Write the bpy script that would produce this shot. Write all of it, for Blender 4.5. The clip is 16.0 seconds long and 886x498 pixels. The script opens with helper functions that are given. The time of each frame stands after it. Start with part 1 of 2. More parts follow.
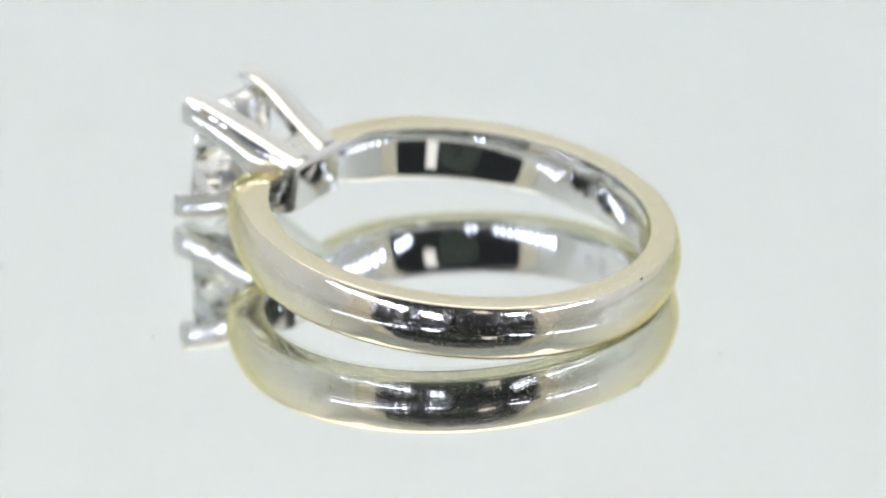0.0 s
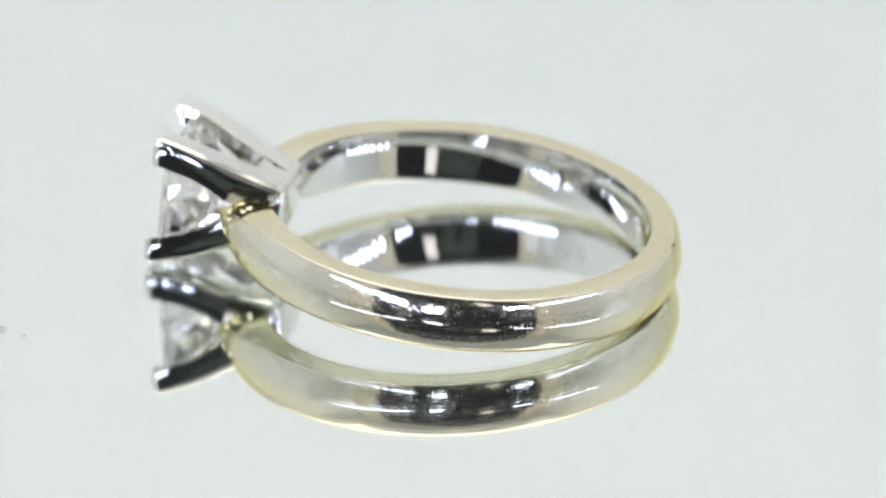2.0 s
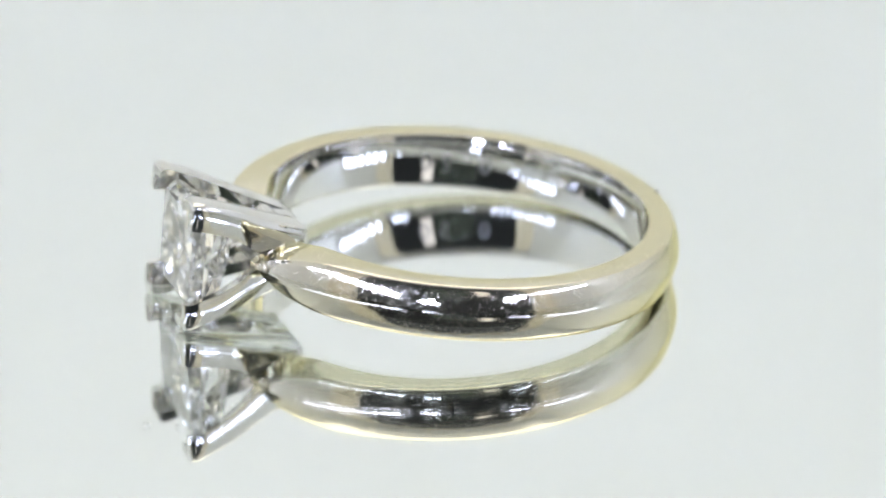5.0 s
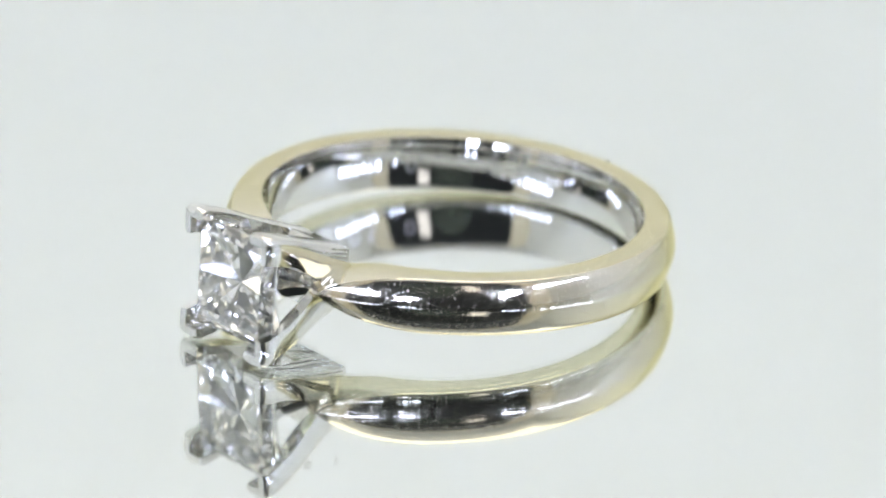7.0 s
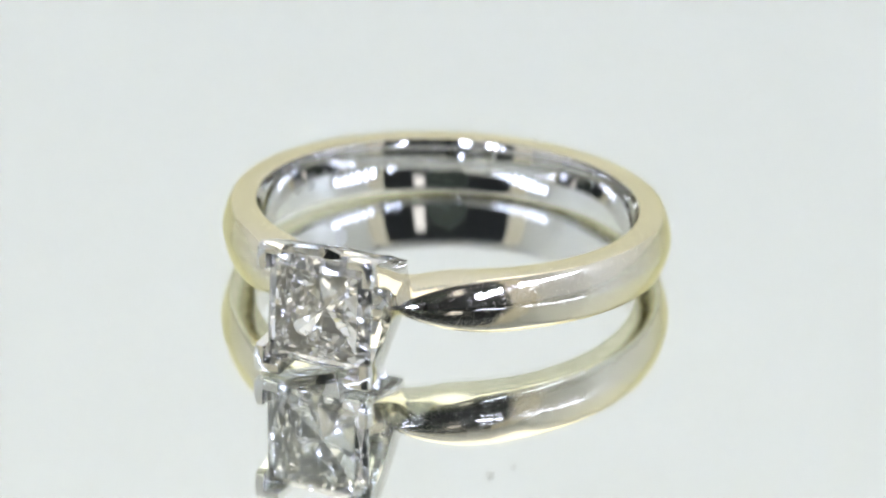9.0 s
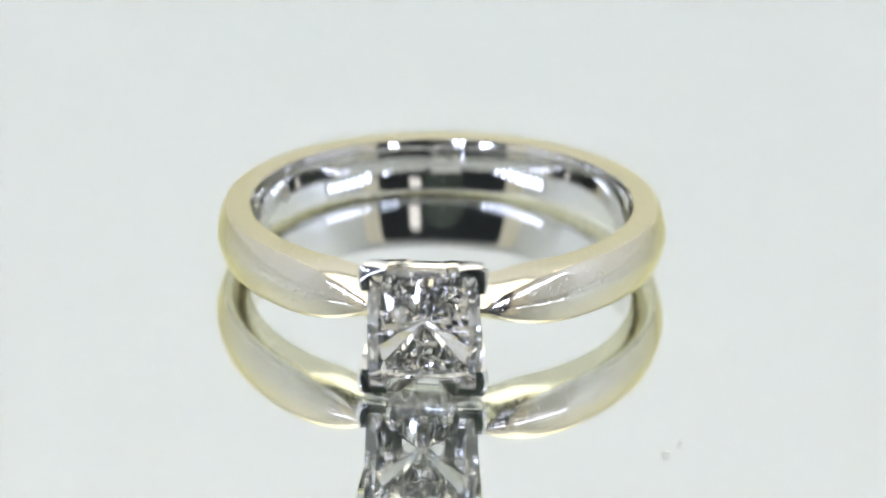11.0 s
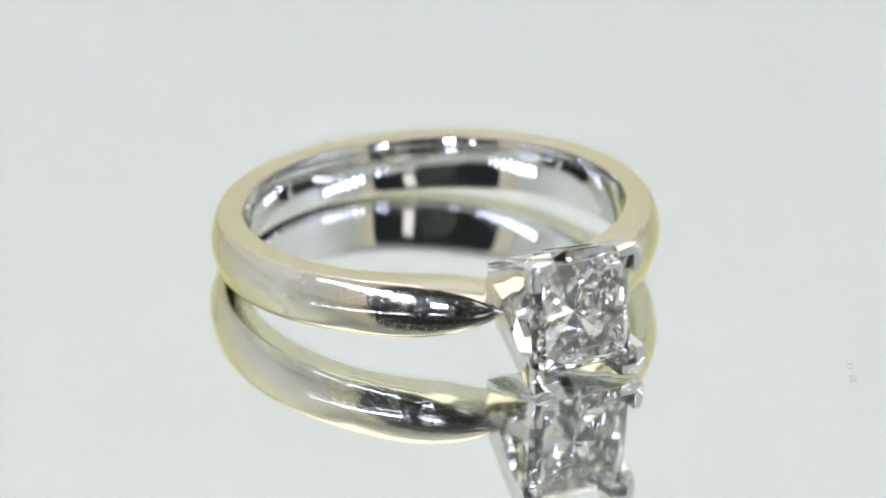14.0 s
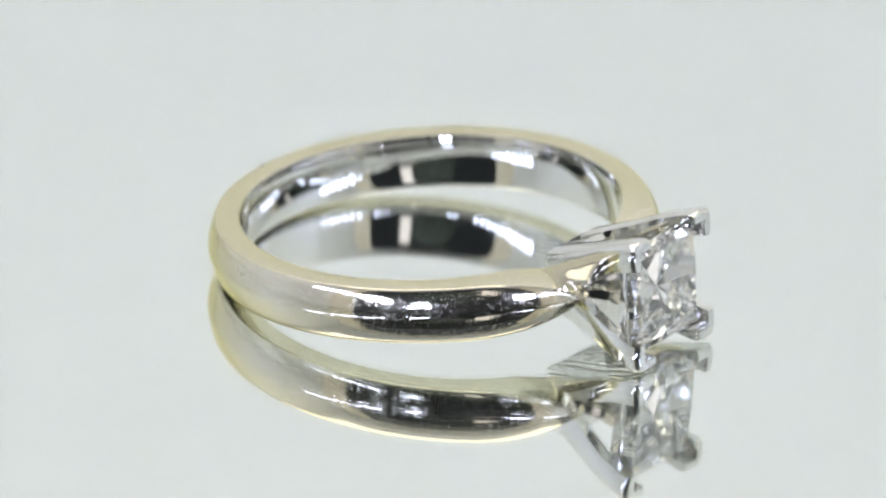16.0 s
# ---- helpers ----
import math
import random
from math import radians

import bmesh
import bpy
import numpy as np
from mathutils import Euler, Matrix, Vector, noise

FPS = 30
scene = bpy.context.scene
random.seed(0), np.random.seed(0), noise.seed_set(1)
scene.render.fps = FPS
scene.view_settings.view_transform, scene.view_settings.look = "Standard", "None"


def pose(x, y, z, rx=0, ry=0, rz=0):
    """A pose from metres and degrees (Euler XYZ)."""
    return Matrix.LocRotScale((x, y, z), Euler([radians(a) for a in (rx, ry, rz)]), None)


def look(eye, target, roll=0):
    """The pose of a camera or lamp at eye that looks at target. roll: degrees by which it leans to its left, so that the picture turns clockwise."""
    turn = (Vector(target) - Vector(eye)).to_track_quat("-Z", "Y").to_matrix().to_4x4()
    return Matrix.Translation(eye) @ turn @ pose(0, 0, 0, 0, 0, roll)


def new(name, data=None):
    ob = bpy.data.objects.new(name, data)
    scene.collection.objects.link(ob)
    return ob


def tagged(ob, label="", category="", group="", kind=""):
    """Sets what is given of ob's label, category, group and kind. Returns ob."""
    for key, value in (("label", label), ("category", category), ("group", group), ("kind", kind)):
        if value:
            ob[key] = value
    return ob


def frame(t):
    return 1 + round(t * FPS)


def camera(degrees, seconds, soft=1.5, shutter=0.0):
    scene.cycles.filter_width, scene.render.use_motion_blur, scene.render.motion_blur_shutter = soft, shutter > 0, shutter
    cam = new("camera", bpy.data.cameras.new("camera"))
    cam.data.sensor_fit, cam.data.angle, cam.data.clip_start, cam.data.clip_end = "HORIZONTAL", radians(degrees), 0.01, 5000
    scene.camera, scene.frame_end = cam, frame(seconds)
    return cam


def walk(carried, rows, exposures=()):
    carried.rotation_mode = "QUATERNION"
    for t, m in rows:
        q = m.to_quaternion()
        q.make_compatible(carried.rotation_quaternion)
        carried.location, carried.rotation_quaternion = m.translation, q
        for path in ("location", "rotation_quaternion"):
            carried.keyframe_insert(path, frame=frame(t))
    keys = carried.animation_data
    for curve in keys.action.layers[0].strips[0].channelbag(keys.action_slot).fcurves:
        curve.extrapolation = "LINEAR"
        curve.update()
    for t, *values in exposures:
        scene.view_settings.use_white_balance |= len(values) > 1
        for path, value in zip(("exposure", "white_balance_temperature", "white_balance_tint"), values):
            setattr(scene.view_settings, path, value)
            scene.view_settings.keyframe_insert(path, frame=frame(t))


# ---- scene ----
# A white gold solitaire ring turns on a small mirror turntable inside a white light box.
MM = 0.001
ELEVATION = radians(24.26)
DISTANCE = 0.3843
TURN_START, TURN_RATE = -124.21, 11.017        # degrees, degrees per second

# ---- camera: a long macro lens on a stand, at rest ----
cam = camera(5.984, 16.0, soft=2.1)
back_way = Vector((0, -math.cos(ELEVATION), math.sin(ELEVATION)))
up_way = Vector((0, math.sin(ELEVATION), math.cos(ELEVATION)))
aim = up_way * 1.249 * MM + Vector((-0.068 * MM, 0, 0))
eye = aim + back_way * DISTANCE
cam.data.dof.use_dof = True
cam.data.dof.focus_distance = 0.3760
cam.data.dof.aperture_fstop = 45
walk(cam, [(0.0, look(eye, aim, 1.186)), (16.0, look(eye, aim, 1.186))],
     exposures=[(0.0, 0.065), (9.0, 0.10), (16.0, -0.025)])

# ---- world: an even dim glow added in place of the outside room's own light ----
world = bpy.data.worlds.new("room_glow")
world.use_nodes = True
world.node_tree.nodes["Background"].inputs[0].default_value = (0.085, 0.091, 0.102, 1)
scene.world = world
LED_POWER = 98.0
PANEL_POWER = 1.84
scene.cycles.max_bounces, scene.cycles.glossy_bounces, scene.cycles.transmission_bounces = 28, 14, 28


# ---- materials ----
def base_material(name, color, rough, metal=0.0, **extra):
    m = bpy.data.materials.new(name)
    m.use_nodes = True
    b = m.node_tree.nodes["Principled BSDF"]
    b.inputs["Base Color"].default_value = (*color, 1)
    b.inputs["Roughness"].default_value = rough
    b.inputs["Metallic"].default_value = metal
    for key, value in extra.items():
        b.inputs[key.replace("_", " ")].default_value = value
    return m, m.node_tree.nodes, m.node_tree.links, b


def metal_material(name, color, color2, rough, scratch):
    """Polished precious metal: faint colour drift, hairline scratches and tiny pits in the gloss."""
    m, n, l, b = base_material(name, color, rough, 1.0)
    # strong yellow edge tint on the gold imitates the lens's colour fringe along outlines
    b.inputs["Specular Tint"].default_value = (1.0, 0.94, 0.55, 1) if scratch > 0.8 else (1.0, 0.99, 0.95, 1)
    co = n.new("ShaderNodeTexCoord")
    big = n.new("ShaderNodeTexNoise")
    big.inputs["Scale"].default_value = 260
    big.inputs["Detail"].default_value = 3
    l.new(co.outputs["Object"], big.inputs["Vector"])
    mix = n.new("ShaderNodeMix")
    mix.data_type = "RGBA"
    mix.inputs[6].default_value = (*color, 1)
    mix.inputs[7].default_value = (*color2, 1)
    l.new(big.outputs["Fac"], mix.inputs[0])
    l.new(mix.outputs[2], b.inputs["Base Color"])
    fine = n.new("ShaderNodeTexNoise")
    fine.inputs["Scale"].default_value = 12000
    fine.inputs["Detail"].default_value = 4
    l.new(co.outputs["Object"], fine.inputs["Vector"])
    ramp = n.new("ShaderNodeMapRange")
    ramp.inputs[1].default_value, ramp.inputs[2].default_value = 0.50, 0.68
    ramp.inputs[3].default_value, ramp.inputs[4].default_value = rough, rough + 0.30 * scratch
    l.new(fine.outputs["Fac"], ramp.inputs[0])
    l.new(ramp.outputs[0], b.inputs["Roughness"])
    hair = n.new("ShaderNodeTexNoise")
    hair.inputs["Scale"].default_value = 1500
    hair.inputs["Detail"].default_value = 5
    hair.inputs["Roughness"].default_value = 0.65
    l.new(co.outputs["Object"], hair.inputs["Vector"])
    bump = n.new("ShaderNodeBump")
    bump.inputs["Strength"].default_value = 0.20 * scratch
    bump.inputs["Distance"].default_value = 0.00004
    l.new(hair.outputs["Fac"], bump.inputs["Height"])
    l.new(bump.outputs[0], b.inputs["Normal"])
    return m


GOLD = metal_material("white_gold_worn", (0.765, 0.728, 0.630), (0.715, 0.672, 0.565), 0.025, 1.0)
RHODIUM = metal_material("white_gold_plated", (0.80, 0.80, 0.79), (0.74, 0.73, 0.70), 0.02, 0.25)
ENGRAVED = base_material("engraved_metal", (0.5, 0.5, 0.5), 0.32, 1.0)[0]


def stone_material():
    m = bpy.data.materials.new("diamond")
    m.use_nodes = True
    n, l = m.node_tree.nodes, m.node_tree.links
    n.remove(n["Principled BSDF"])
    g = n.new("ShaderNodeBsdfGlass")
    g.inputs["IOR"].default_value = 2.417
    g.inputs["Roughness"].default_value = 0.0
    g.inputs["Color"].default_value = (1.0, 1.0, 1.0, 1)
    l.new(g.outputs[0], n["Material Output"].inputs["Surface"])
    return m


DIAMOND = stone_material()
SILVERING = base_material("mirror_silvering", (0.93, 0.945, 0.94), 0.004, 1.0)[0]


def sheet_glass():
    m = bpy.data.materials.new("mirror_glass")
    m.use_nodes = True
    n, l = m.node_tree.nodes, m.node_tree.links
    n.remove(n["Principled BSDF"])
    g = n.new("ShaderNodeBsdfGlass")
    g.inputs["IOR"].default_value = 1.5
    g.inputs["Roughness"].default_value = 0.0
    g.inputs["Color"].default_value = (0.99, 0.995, 0.992, 1)
    l.new(g.outputs[0], n["Material Output"].inputs["Surface"])
    return m


GLASS = sheet_glass()
SMUDGE = base_material("dust", (0.66, 0.67, 0.66), 0.9)[0]


def film_material():
    """A breath of grease on glass: mostly clear, a little diffuse."""
    m, n, l, b = base_material("grease_film", (0.55, 0.56, 0.55), 0.7)
    clear = n.new("ShaderNodeBsdfTransparent")
    mix = n.new("ShaderNodeMixShader")
    mix.inputs[0].default_value = 0.16
    l.new(clear.outputs[0], mix.inputs[1])
    l.new(b.outputs[0], mix.inputs[2])
    l.new(mix.outputs[0], n["Material Output"].inputs["Surface"])
    return m


FILM = film_material()
SPECK = base_material("dark_speck", (0.05, 0.05, 0.05), 0.8)[0]


def fabric_material(name, color, dark):
    m, n, l, b = base_material(name, color, 0.85)
    co = n.new("ShaderNodeTexCoord")
    weave = n.new("ShaderNodeTexNoise")
    weave.inputs["Scale"].default_value = 14
    weave.inputs["Detail"].default_value = 6
    l.new(co.outputs["Object"], weave.inputs["Vector"])
    mix = n.new("ShaderNodeMix")
    mix.data_type = "RGBA"
    mix.inputs[6].default_value = (*color, 1)
    mix.inputs[7].default_value = (*dark, 1)
    l.new(weave.outputs["Fac"], mix.inputs[0])
    l.new(mix.outputs[2], b.inputs["Base Color"])
    grain = n.new("ShaderNodeTexNoise")
    grain.inputs["Scale"].default_value = 900
    l.new(co.outputs["Object"], grain.inputs["Vector"])
    bump = n.new("ShaderNodeBump")
    bump.inputs["Strength"].default_value = 0.2
    bump.inputs["Distance"].default_value = 0.0004
    l.new(grain.outputs["Fac"], bump.inputs["Height"])
    l.new(bump.outputs[0], b.inputs["Normal"])
    return m


WHITE = fabric_material("white_fabric", (0.83, 0.85, 0.845), (0.79, 0.81, 0.805))
# same fabric on the front wall, its warm light put into the colour
WARM_LIT = fabric_material("warm_lit_fabric", (0.86, 0.81, 0.69), (0.82, 0.765, 0.64))
DARK = fabric_material("dark_wall", (0.34, 0.35, 0.34), (0.26, 0.27, 0.26))
PLASTIC = base_material("white_plastic", (0.75, 0.75, 0.74), 0.35)[0]
BLACK = base_material("black_anodised", (0.025, 0.026, 0.026), 0.4)[0]
HOOD = base_material("lens_coating", (0.055, 0.07, 0.06), 0.6)[0]


def led_material():
    m = bpy.data.materials.new("led_glow")
    m.use_nodes = True
    n, l = m.node_tree.nodes, m.node_tree.links
    n.remove(n["Principled BSDF"])
    e = n.new("ShaderNodeEmission")
    e.inputs["Color"].default_value = (0.66, 0.72, 1.0, 1)
    e.inputs["Strength"].default_value = LED_POWER
    l.new(e.outputs[0], n["Material Output"].inputs["Surface"])
    return m


LED = led_material()


def glow_material(name, color, strength):
    m, n, l, b = base_material(name, (0.8, 0.8, 0.8), 0.5)
    b.inputs["Emission Color"].default_value = (*color, 1)
    b.inputs["Emission Strength"].default_value = strength
    return m


DIFFUSER = glow_material("lit_diffuser", (1.0, 0.935, 0.775), PANEL_POWER)
DAYLIGHT = glow_material("window_daylight", (1.0, 0.93, 0.91), 1.15)


# ---- mesh helpers ----
def mesh_of(name, bm, material, unit=1.0, smooth=None):
    bmesh.ops.recalc_face_normals(bm, faces=bm.faces)
    if unit != 1.0:
        bmesh.ops.scale(bm, vec=(unit,) * 3, verts=bm.verts)
    me = bpy.data.meshes.new(name)
    bm.to_mesh(me)
    bm.free()
    me.materials.append(material)
    if smooth is not None:
        for p in me.polygons:
            p.use_smooth = True
        me.set_sharp_from_angle(angle=radians(smooth))
    return me


def part(name, bm, material, parent, label="", unit=1.0, smooth=None):
    ob = new(name, mesh_of(name, bm, material, unit, smooth))
    ob.parent = parent
    if label:
        ob["label"] = label
    return ob


def box(bm, lo, hi):
    x0, y0, z0 = lo
    x1, y1, z1 = hi
    v = [bm.verts.new(c) for c in ((x0, y0, z0), (x1, y0, z0), (x1, y1, z0), (x0, y1, z0),
                                   (x0, y0, z1), (x1, y0, z1), (x1, y1, z1), (x0, y1, z1))]
    for f in ((0, 1, 2, 3), (4, 5, 6, 7), (0, 1, 5, 4), (1, 2, 6, 5), (2, 3, 7, 6), (3, 0, 4, 7)):
        bm.faces.new([v[i] for i in f])
    return bm


def loft(bm, sections, closed=False):
    rings = [[bm.verts.new(p) for p in s] for s in sections]
    n = len(rings[0])
    pairs = list(zip(rings, rings[1:])) + ([(rings[-1], rings[0])] if closed else [])
    for a, b in pairs:
        for i in range(n):
            bm.faces.new((a[i], a[(i + 1) % n], b[(i + 1) % n], b[i]))
    if not closed:
        bm.faces.new(rings[0])
        bm.faces.new(rings[-1])
    return bm


def lathe(bm, profile, steps=96):
    """Turns a closed (radius, height) outline about z."""
    return loft(bm, [[(r * math.cos(a), r * math.sin(a), z) for r, z in profile]
                     for a in (2 * math.pi * i / steps for i in range(steps))], closed=True)


def structure(name, lo, hi, material, label):
    ob = new(name, mesh_of(name, box(bmesh.new(), lo, hi), material))
    return tagged(ob, label, "wall" if "wall" in name else name.split("_")[0], kind="structure")


# ---- light box ----
BX, BACK, FRONT, TOP, LOW = 0.25, 0.30, -0.20, 0.36, -0.040
OPEN_L, OPEN_R, OPEN_Z = -0.170, 0.176, 0.335
structure("floor", (-BX, FRONT, LOW - 0.01), (BX, BACK, LOW), WHITE, "white fabric floor of the light box")
structure("ceiling", (-BX, FRONT, TOP), (BX, BACK, TOP + 0.01), WHITE, "white fabric top of the light box")
structure("wall_back", (-BX - 0.01, BACK, LOW - 0.01), (BX + 0.01, BACK + 0.01, TOP + 0.01), WHITE, "plain white fabric back wall of the light box")
structure("wall_left", (-BX - 0.01, FRONT, LOW - 0.01), (-BX, BACK, TOP + 0.01), WHITE, "white fabric side wall of the light box")
structure("wall_right", (BX, FRONT, LOW - 0.01), (BX + 0.01, BACK, TOP + 0.01), WHITE, "white fabric side wall of the light box")
fb = box(bmesh.new(), (-BX - 0.01, FRONT - 0.006, LOW - 0.01), (OPEN_L, FRONT, TOP + 0.01))
box(fb, (OPEN_R, FRONT - 0.006, LOW - 0.01), (BX + 0.01, FRONT, TOP + 0.01))
box(fb, (OPEN_L, FRONT - 0.006, OPEN_Z), (OPEN_R, FRONT, TOP + 0.01))
box(fb, (OPEN_L, FRONT - 0.006, LOW - 0.01), (OPEN_R, FRONT, LOW))
tagged(new("wall_front", mesh_of("wall_front", fb, WARM_LIT)), "front wall coloured as if in warm light, with a wide open viewing window", "wall", kind="structure")

# the dim room outside
structure("wall_room", (-2.5, -1.70, -0.80), (2.5, -1.60, 1.9), DARK, "grey wall of the dim room outside the light box")
structure("ground", (-4.0, -4.0, -0.82), (4.0, 4.0, -0.80), DARK, "dark grey floor of the dim room")
structure("table", (-0.6, -0.7, -0.80), (0.6, 0.5, -0.051), DARK, "dark table under the light box")


def led_strip(start, end, z0, z1, count, wide, shell, tall=0.0066):
    """A slim bar on two posts, rising from z0 to z1, whose row of LEDs faces the turntable."""
    thing = tagged(new("led_strip"), f"slim {'black' if shell == BLACK else 'white'} strip with bluish white LEDs and black ends", "lamp", "strips at the front of the light box")
    run = Vector(end) - Vector(start)
    mid, half = (Vector(start) + Vector(end)) / 2, run.length / 2
    thing.matrix_basis = pose(mid.x, mid.y, LOW, 0, 0, math.degrees(math.atan2(run.y, run.x)))
    rise, slope = (z0 + z1) / 2 - LOW, (z1 - z0) / run.length
    bar = box(bmesh.new(), (-half, -0.003, rise - 0.0082), (half, 0.0, rise + 0.0082))
    for v in bar.verts:
        v.co.z += v.co.x * slope
    part("housing", bar, shell, thing)
    for sx in (-1, 1):
        x, up = sx * (half + 0.002), rise + sx * half * slope
        part("end_cap", box(bmesh.new(), (x - 0.002, -0.004, up - 0.0085), (x + 0.002, 0.001, up + 0.0085)), BLACK, thing, "black end cap")
    for sx in (-0.9, 0.9):
        part("post", box(bmesh.new(), (sx * half - 0.001, -0.005, 0), (sx * half + 0.001, -0.003, rise + sx * half * slope - 0.004)), shell, thing)
    lens = box(bmesh.new(), (-wide, 0.0, rise - tall), (wide, 0.0012, rise + tall))
    bmesh.ops.bevel(lens, geom=list(lens.edges), offset=0.0005, segments=1, affect="EDGES")
    me = mesh_of("led", lens, LED)
    for i in range(count):
        x = -half + (i + 0.5) * 2 * half / count
        dot = new("led", me)
        dot.parent = thing
        dot.location = (x, 0, x * slope)
    return thing


led_strip((-0.200, -0.092), (-0.078, -0.188), 0.091, 0.047, 10, 0.0026, PLASTIC)
led_strip((-0.048, -0.196), (-0.020, -0.196), 0.036, 0.036, 2, 0.0028, BLACK)
led_strip((0.0913, -0.1786), (0.1216, -0.1545), 0.050, 0.062, 3, 0.0026, BLACK)
led_strip((0.139, -0.1405), (0.240, -0.060), 0.068, 0.103, 7, 0.0026, PLASTIC)

# the lit panel under the top of the box
panel = tagged(new("ceiling_panel"), "wide white LED panel under the top of the light box", "lamp")
part("diffuser", box(bmesh.new(), (-0.20, -0.075, TOP - 0.010), (0.20, 0.26, TOP - 0.006)), DIFFUSER, panel, "evenly lit white diffuser")
pf = box(bmesh.new(), (-0.21, -0.085, TOP - 0.006), (0.21, 0.27, TOP))
part("frame", pf, PLASTIC, panel)

# a window of the dim room, seen only in the polish
tagged(new("window_1", mesh_of("window_1", box(bmesh.new(), (0.395, -1.599, 0.62), (0.60, -1.59, 1.20)), DAYLIGHT)),
       "bright window of the dim room", "window", kind="structure")

# the macro lens that looks in: a hood open along the line of sight
hood = tagged(new("camera_lens"), "large dark macro lens with a grey-green hood on a post", "camera lens")
AT_LENS = look(aim + back_way * 0.300, aim)
hm = bmesh.new()
lathe(hm, [(0.0085, 0.0), (0.060, 0.0), (0.064, 0.003), (0.064, 0.070), (0.0085, 0.070)], 64)
hm.transform(AT_LENS)
part("hood", hm, HOOD, hood)
hk = bmesh.new()
lathe(hk, [(0.064, 0.030), (0.067, 0.032), (0.067, 0.052), (0.064, 0.054)], 64)
hk.transform(AT_LENS)
part("focus_ring", hk, BLACK, hood, "black focus ring")
low = AT_LENS @ Vector((0, -0.062, 0.045))
post = bmesh.new()
lathe(post, [(0.001, -0.051), (0.035, -0.051), (0.035, -0.045), (0.012, -0.040), (0.010, low.z + 0.004), (0.001, low.z + 0.004)], 32)
post.transform(Matrix.Translation((low.x, low.y, 0)))
part("post", post, BLACK, hood, "black stand post")

# ---- turntable with its mirror ----
GLASS_TOP = 0.11 * MM
turntable = tagged(new("turntable"), "round turntable with a glass mirror top, lightly dusty", "turntable")
mm = bmesh.new()
bmesh.ops.create_cone(mm, cap_ends=True, cap_tris=False, segments=128, radius1=0.090, radius2=0.090, depth=0.0029,
                      matrix=Matrix.Translation((0, 0, -0.16 * MM - 0.00145)))
part("mirror", mm, SILVERING, turntable, "silvered mirror disc")
gm = bmesh.new()
bmesh.ops.create_cone(gm, cap_ends=True, cap_tris=False, segments=128, radius1=0.090, radius2=0.090, depth=0.265 * MM,
                      matrix=Matrix.Translation((0, 0, GLASS_TOP - 0.1325 * MM)))
part("glass_sheet", gm, GLASS, turntable, "clear cover glass of the mirror")
pm = bmesh.new()
lathe(pm, [(0.0005, LOW), (0.070, LOW), (0.074, LOW + 0.004), (0.074, -0.008), (0.0905, -0.006), (0.0905, -0.0031), (0.0005, -0.0031)], 96)
part("plinth", pm, PLASTIC, turntable, "white plastic drum")

# ---- the ring, built in millimetres: axis z, head towards -y ----
R_IN, R_OUT, HALF_W = 8.55, 10.17, 1.28
HEAD_Z = 0.16
ring = tagged(new("ring"), "polished white gold solitaire ring with a square princess-cut diamond", "ring")


def band_section(a):
    """Outline of the band at a degrees from the head: comfort-curved inside, domed outside, pinched to a point at the head."""
    u = min(1.0, max(0.0, (a - 14.0) / 28))
    f = max(0.015, math.sin(u * math.pi / 2) ** 0.62)
    ro = R_OUT + 0.66 * math.exp(-((a - 10) / 27) ** 2)
    pinch = min(1.0, max(0.0, (29 - a) / 17))
    wi = HALF_W * (1 - 0.32 * pinch * pinch * (3 - 2 * pinch))
    wo_full = min(HALF_W * f, wi)
    wo = wo_full
    drop = 0.35 * f
    pts = []
    for i in range(17):
        s = -1 + 2 * i / 16
        pts.append((R_IN + 0.06 * s * s + 0.04 * abs(s) ** 8 + (0.03 * s ** 5 if s > 0 else 0), wi * 0.97 * s))
    pts.append((R_IN + 0.13, wi))
    re_, we = ro - drop - 0.07 * f - 0.01, wo + (wi - wo) * 0.10 + 0.001
    bulge = 0.03 + 0.16 * (1 - f)
    side = [(R_IN + 0.13 + (re_ - R_IN - 0.13) * q, wi + (we - wi) * q + bulge * 4 * q * (1 - q)) for q in (0.12, 0.25, 0.38, 0.5, 0.62, 0.75, 0.88)]
    pts.extend(side)
    pts.append((re_, we))
    for i in range(29):
        s = 1 - 2 * i / 28
        pts.append((ro - drop * abs(s) ** 1.55 - 0.05 * f * abs(s) ** 14, wo * 0.99 * s))
    pts.append((re_, -we))
    pts.extend((r, -z) for r, z in reversed(side))
    pts.append((R_IN + 0.13, -wi))
    return pts


bb = bmesh.new()
sections = []
for i in range(261):
    th = 11.5 + (360 - 23.0) * i / 260
    a = min(th, 360 - th)
    rad = radians(th)
    sections.append([(r * math.sin(rad), -r * math.cos(rad), z) for r, z in band_section(a)])
loft(bb, sections)
band = part("band", bb, GOLD, ring, "worn white gold band with a warm tint outside", MM, 28)
band.data.materials.append(RHODIUM)
for p in band.data.polygons:
    if math.hypot(p.center.x, p.center.y) < (R_IN + 0.18) * MM:
        p.material_index = 1


def head_base():
    bm = bmesh.new()
    levels = [(7.80, 1.62, 1.00), (7.95, 1.80, 1.18), (8.9, 2.00, 1.42), (9.0, 2.06, 1.50), (9.40, 2.12, 1.60), (9.45, 2.04, 1.54), (9.65, 1.95, 1.50)]
    loft(bm, [[(sx * x, -r, HEAD_Z + sz * z) for sx, sz in ((-1, -1), (1, -1), (1, 1), (-1, 1))] for r, x, z in levels])
    bmesh.ops.bevel(bm, geom=list(bm.edges), offset=0.05, segments=2, affect="EDGES", profile=0.6)
    return bm


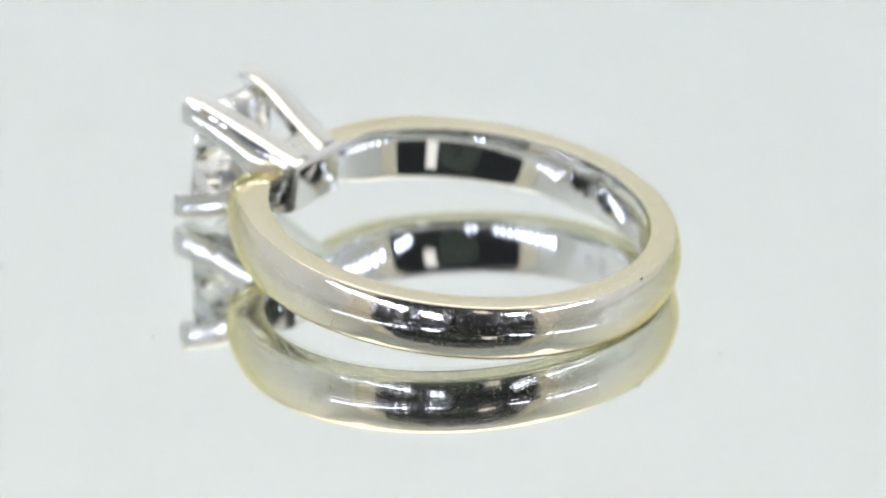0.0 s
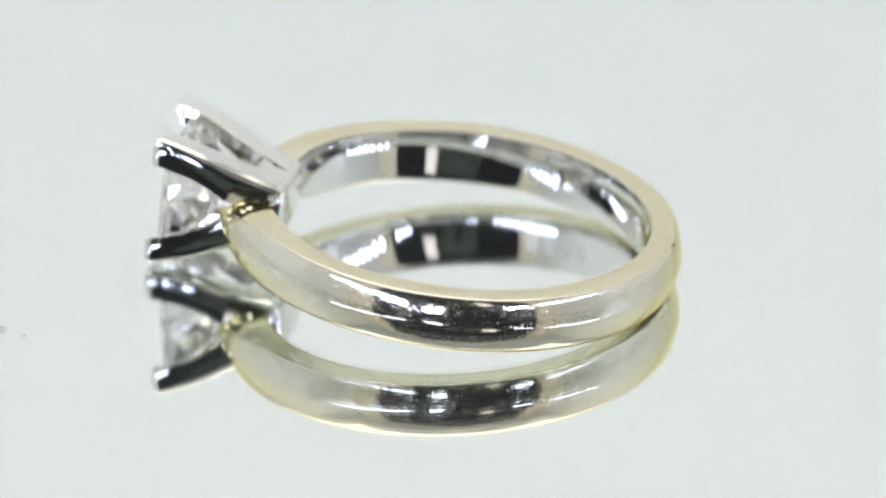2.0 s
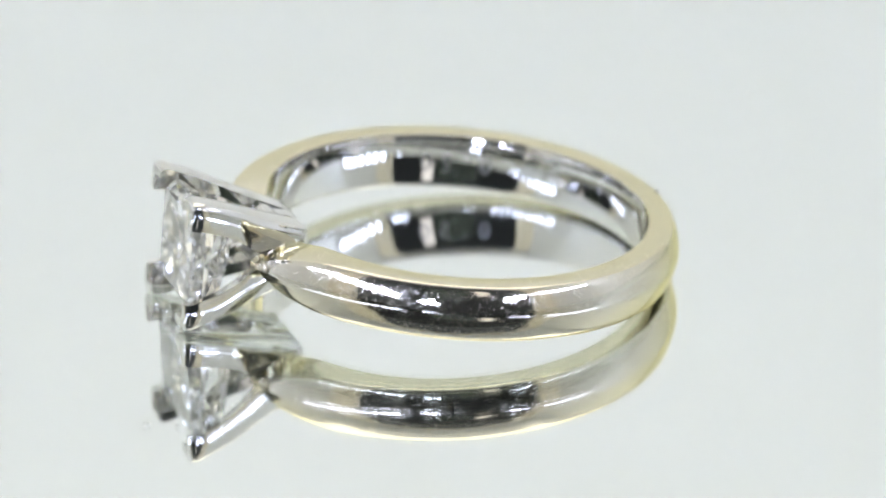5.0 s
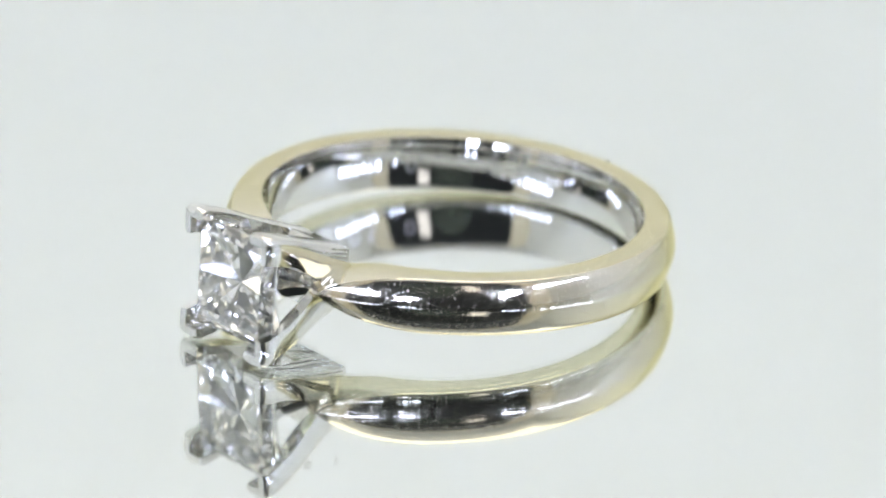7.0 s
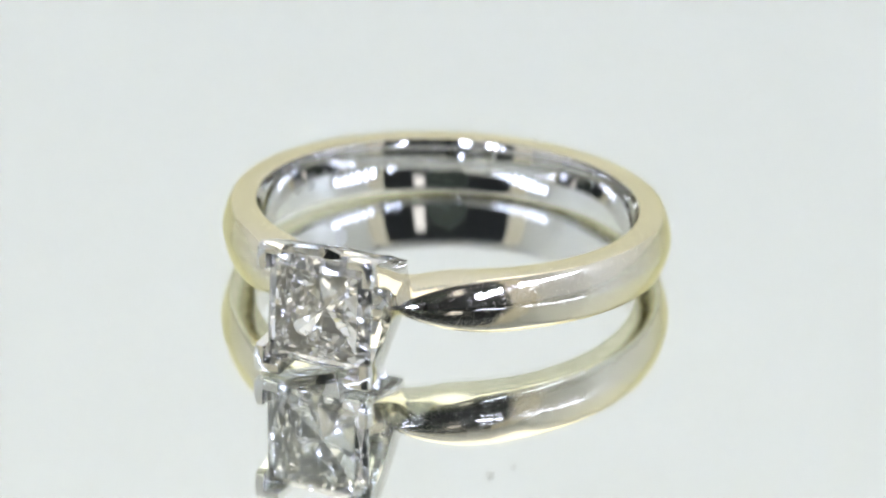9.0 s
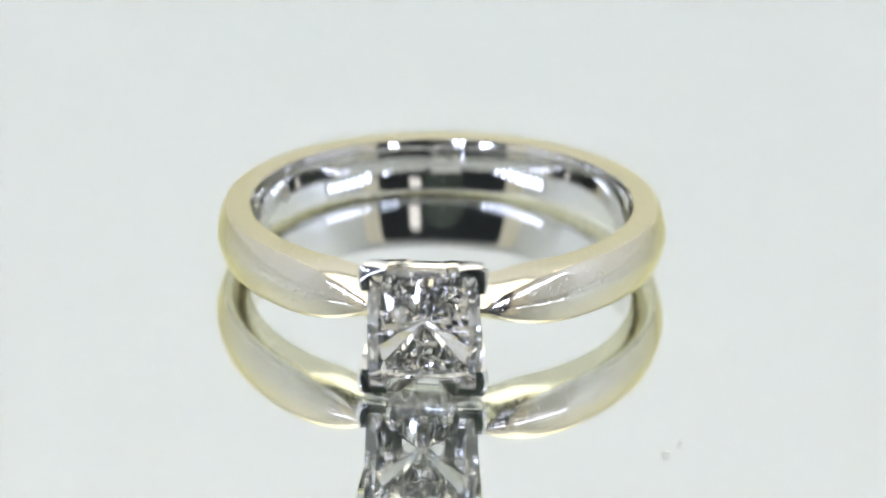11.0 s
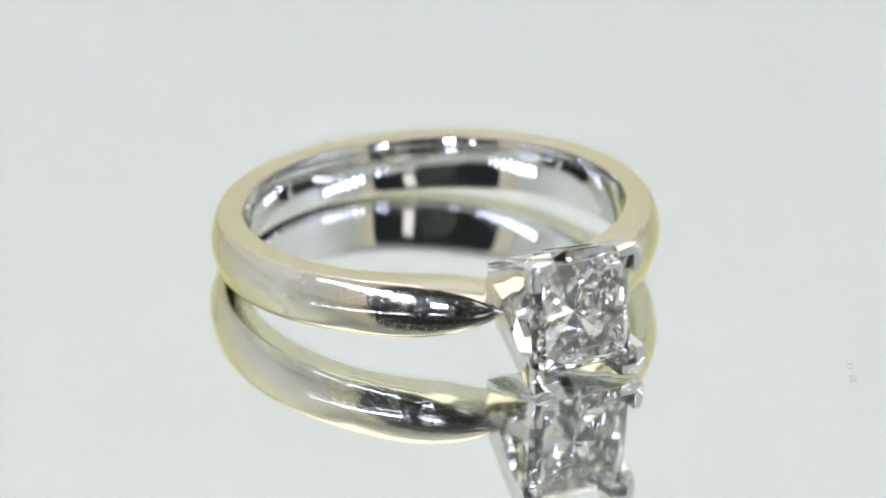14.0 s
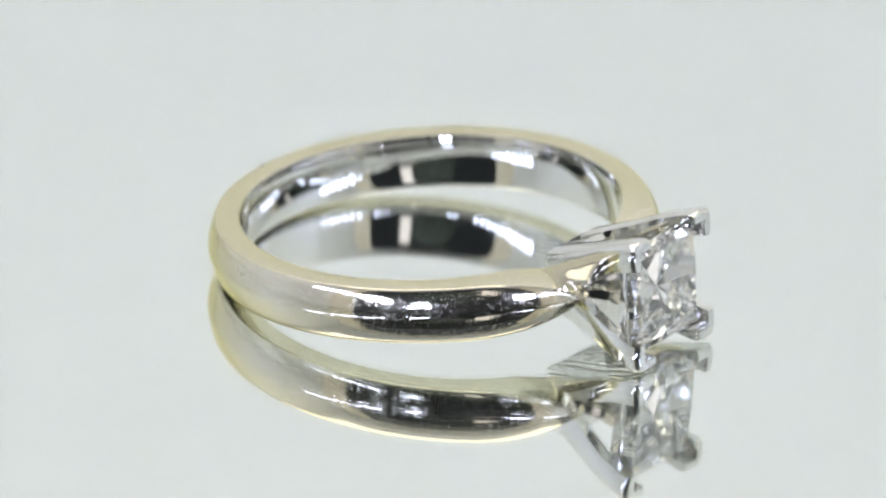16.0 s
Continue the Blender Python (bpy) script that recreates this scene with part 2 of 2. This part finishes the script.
def prong(sx, sz):
    bm = bmesh.new()
    levels = [(8.2, 1.92, 1.30, 1.50, 1.25, 0.50), (9.3, 2.18, 1.68, 1.52, 1.62, 0.55), (10.3, 2.37, 2.02, 1.48, 1.66, 0.58),
              (11.2, 2.52, 2.36, 1.40, 1.40, 0.56), (12.0, 2.66, 2.66, 1.32, 1.30, 0.50), (12.9, 2.77, 2.93, 1.28, 1.30, 0.42),
              (13.47, 2.85, 3.08, 1.27, 1.30, 0.50), (13.70, 2.81, 3.04, 1.22, 1.25, 0.48), (13.80, 2.70, 2.93, 1.10, 1.12, 0.34)]
    secs = []
    for r, x, z, lx, lz, th in levels:
        c = 0.42 if r < 11 else 0.28
        arc = [(x - c + c * math.cos(radians(q)), z - c + c * math.sin(radians(q))) for q in (0, 22, 45, 68, 90)]
        pts = arc + [(x - c - (lx - c) * 0.5, z + 0.045), (x - lx, z - 0.05), (x - lx, z - th), (x - th, z - th), (x - th, z - lz), (x - 0.05, z - lz), (x + 0.045, z - c - (lz - c) * 0.5)]
        secs.append([(sx * px, -r, HEAD_Z + sz * pz) for px, pz in pts])
    loft(bm, secs)
    bmesh.ops.bevel(bm, geom=[e for e in bm.edges if e.calc_face_angle(0) > 0.5], offset=0.05, segments=2, affect="EDGES", profile=0.6)
    return bm


setting = part("setting", head_base(), RHODIUM, ring, "bright plated four-prong head", MM, 40)
for sx in (-1, 1):
    for sz in (-1, 1):
        part("prong", prong(sx, sz), RHODIUM, setting, unit=MM, smooth=40)


def collar(sx):
    """Rounded shoulder where the shank runs into the head."""
    bm = bmesh.new()
    bmesh.ops.create_uvsphere(bm, u_segments=28, v_segments=18, radius=1.0)
    for v in bm.verts:
        v.co = Vector((sx * 2.02 + v.co.x * 0.34, -9.55 + v.co.y * 0.75, HEAD_Z * 0.5 + v.co.z * 0.62))
    return bm


for sx in (-1, 1):
    part("collar", collar(sx), RHODIUM, setting, unit=MM, smooth=60)


def princess_stone():
    bm = bmesh.new()
    h, g0, g1, table_r, culet = 2.48, 12.95, 13.05, 13.40, 10.78
    put = lambda x, z, r: bm.verts.new((x, -r, HEAD_Z + z))
    turn = lambda x, z, k: ((x, z), (-z, x), (-x, -z), (z, -x))[k]
    low_c = [put(*turn(h, h, k), g0) for k in range(4)]
    top_c = [put(*turn(h, h, k), g1) for k in range(4)]
    low_m = [put(*turn(0, h * 1.005, k), g0) for k in range(4)]
    top_m = [put(*turn(0, h * 1.005, k), g1) for k in range(4)]
    star = [put(*turn(0, h * 0.90, k), g1 + 0.22) for k in range(4)]
    table = [put(*turn(h * 0.80, h * 0.80, k), table_r) for k in range(4)]
    keel1 = [put(*turn(h * 0.72, h * 0.72, k), g0 - 1.05) for k in range(4)]
    keel2 = [put(*turn(h * 0.38, h * 0.38, k), g0 - 1.61) for k in range(4)]
    tip = put(0, 0, culet)
    f = bm.faces.new
    f(table)
    for k in range(4):
        n = (k + 1) % 4
        m_low, m_top, s = low_m[k], top_m[k], star[k]
        a, b = k, n
        f((low_c[a], m_low, m_top, top_c[a]))
        f((m_low, low_c[b], top_c[b], m_top))
        f((top_c[a], m_top, s))
        f((m_top, top_c[b], s))
        f((top_c[a], s, table[a]))
        f((s, top_c[b], table[b]))
        f((table[a], s, table[b]))
        f((m_low, low_c[a], keel1[a]))
        f((low_c[b], m_low, keel1[b]))
        f((m_low, keel1[a], keel2[a]))
        f((keel1[b], m_low, keel2[b]))
        f((m_low, keel2[a], tip))
        f((keel2[b], m_low, tip))
    return bm


part("diamond", princess_stone(), DIAMOND, ring, "clear square princess-cut diamond", MM)


# tiny dark speck on the upper rim of the band
def blob(size, flat):
    bm = bmesh.new()
    bmesh.ops.create_icosphere(bm, subdivisions=2, radius=size)
    for v in bm.verts:
        v.co *= 1 + 0.35 * noise.noise(v.co / size * 1.3)
        v.co.z *= flat
    return bm


speck = part("speck", blob(0.07, 0.5), SPECK, ring, "tiny dark speck", MM)
speck.location = (9.80 * MM * math.sin(radians(181)), -9.80 * MM * math.cos(radians(181)), (HALF_W + 0.005) * MM)


def engraving(text, start, step, size):
    """Characters cut into the inside of the band, upside down as the ring lies."""
    for i, ch in enumerate(text):
        cu = bpy.data.curves.new("engraving", "FONT")
        cu.body, cu.size, cu.align_x, cu.align_y, cu.extrude = ch, size * MM, "CENTER", "CENTER", 0.01 * MM
        tmp = bpy.data.objects.new("engraving_tmp", cu)
        me = bpy.data.meshes.new_from_object(tmp)
        bpy.data.objects.remove(tmp)
        me.materials.append(ENGRAVED)
        ob = new("engraving", me)
        ob.parent = ring
        ob["label"] = "engraved figure"
        a = radians(start + step * i)
        out = Vector((math.sin(a), -math.cos(a), 0))
        along = Vector((math.cos(a), math.sin(a), 0))
        rot = Matrix((along, Vector((0, 0, -1)), -out)).transposed().to_4x4()
        ob.matrix_basis = Matrix.Translation(out * (R_IN - 0.002) * MM) @ rot


engraving("0.50", 240, 6.2, 1.15)

# dust and hairline scratches on the mirror
rng = random.Random(7)
for i in range(9):
    r, a = rng.uniform(0.013, 0.026), rng.uniform(0, 2 * math.pi)
    d = part("dust_speck", blob(rng.uniform(0.02, 0.045), 0.3), SMUDGE, turntable, unit=MM)
    d.location = (r * math.cos(a), r * math.sin(a), GLASS_TOP + 0.005 * MM)
for r, a, size in ((20.8, -58.9, 0.20), (20.1, -55.8, 0.13), (14.8, -26.4, 0.10), (14.6, 91.9, 0.10)):
    d = part("smudge", blob(size, 0.02), FILM, turntable, "faint grey smudge", unit=MM)
    d.location = (r * MM * math.cos(radians(a)), r * MM * math.sin(radians(a)), GLASS_TOP + 0.003 * MM)
for r, a, ln, turn in ((22.5, -41.1, 0.5, -8), (22.2, -39.5, 0.4, -20), (23.9, -99.1, 1.7, -50), (23.2, -97.0, 1.0, -55), (11.6, -150.0, 0.6, -30)):
    d = part("scratch", box(bmesh.new(), (-ln, -0.008, -0.004), (ln, 0.008, 0.004)), FILM, turntable, "hairline scratch", unit=MM)
    d.matrix_basis = pose(r * MM * math.cos(radians(a)), r * MM * math.sin(radians(a)), GLASS_TOP + 0.002 * MM, 0, 0, turn)


# ---- what moves: ring and mirror turn together ----
def motions():
    steps = [i * 0.5 for i in range(33)]
    lean = pose(-0.173 * MM, 0.588 * MM, 2.10 * MM, -4.25, -0.955, 0)
    walk(ring, [(t, pose(0, 0, 0, 0, 0, TURN_START + TURN_RATE * t) @ lean) for t in steps])
    walk(turntable, [(t, pose(0, 0, 0, 0, 0, TURN_START + TURN_RATE * t)) for t in steps])


motions()
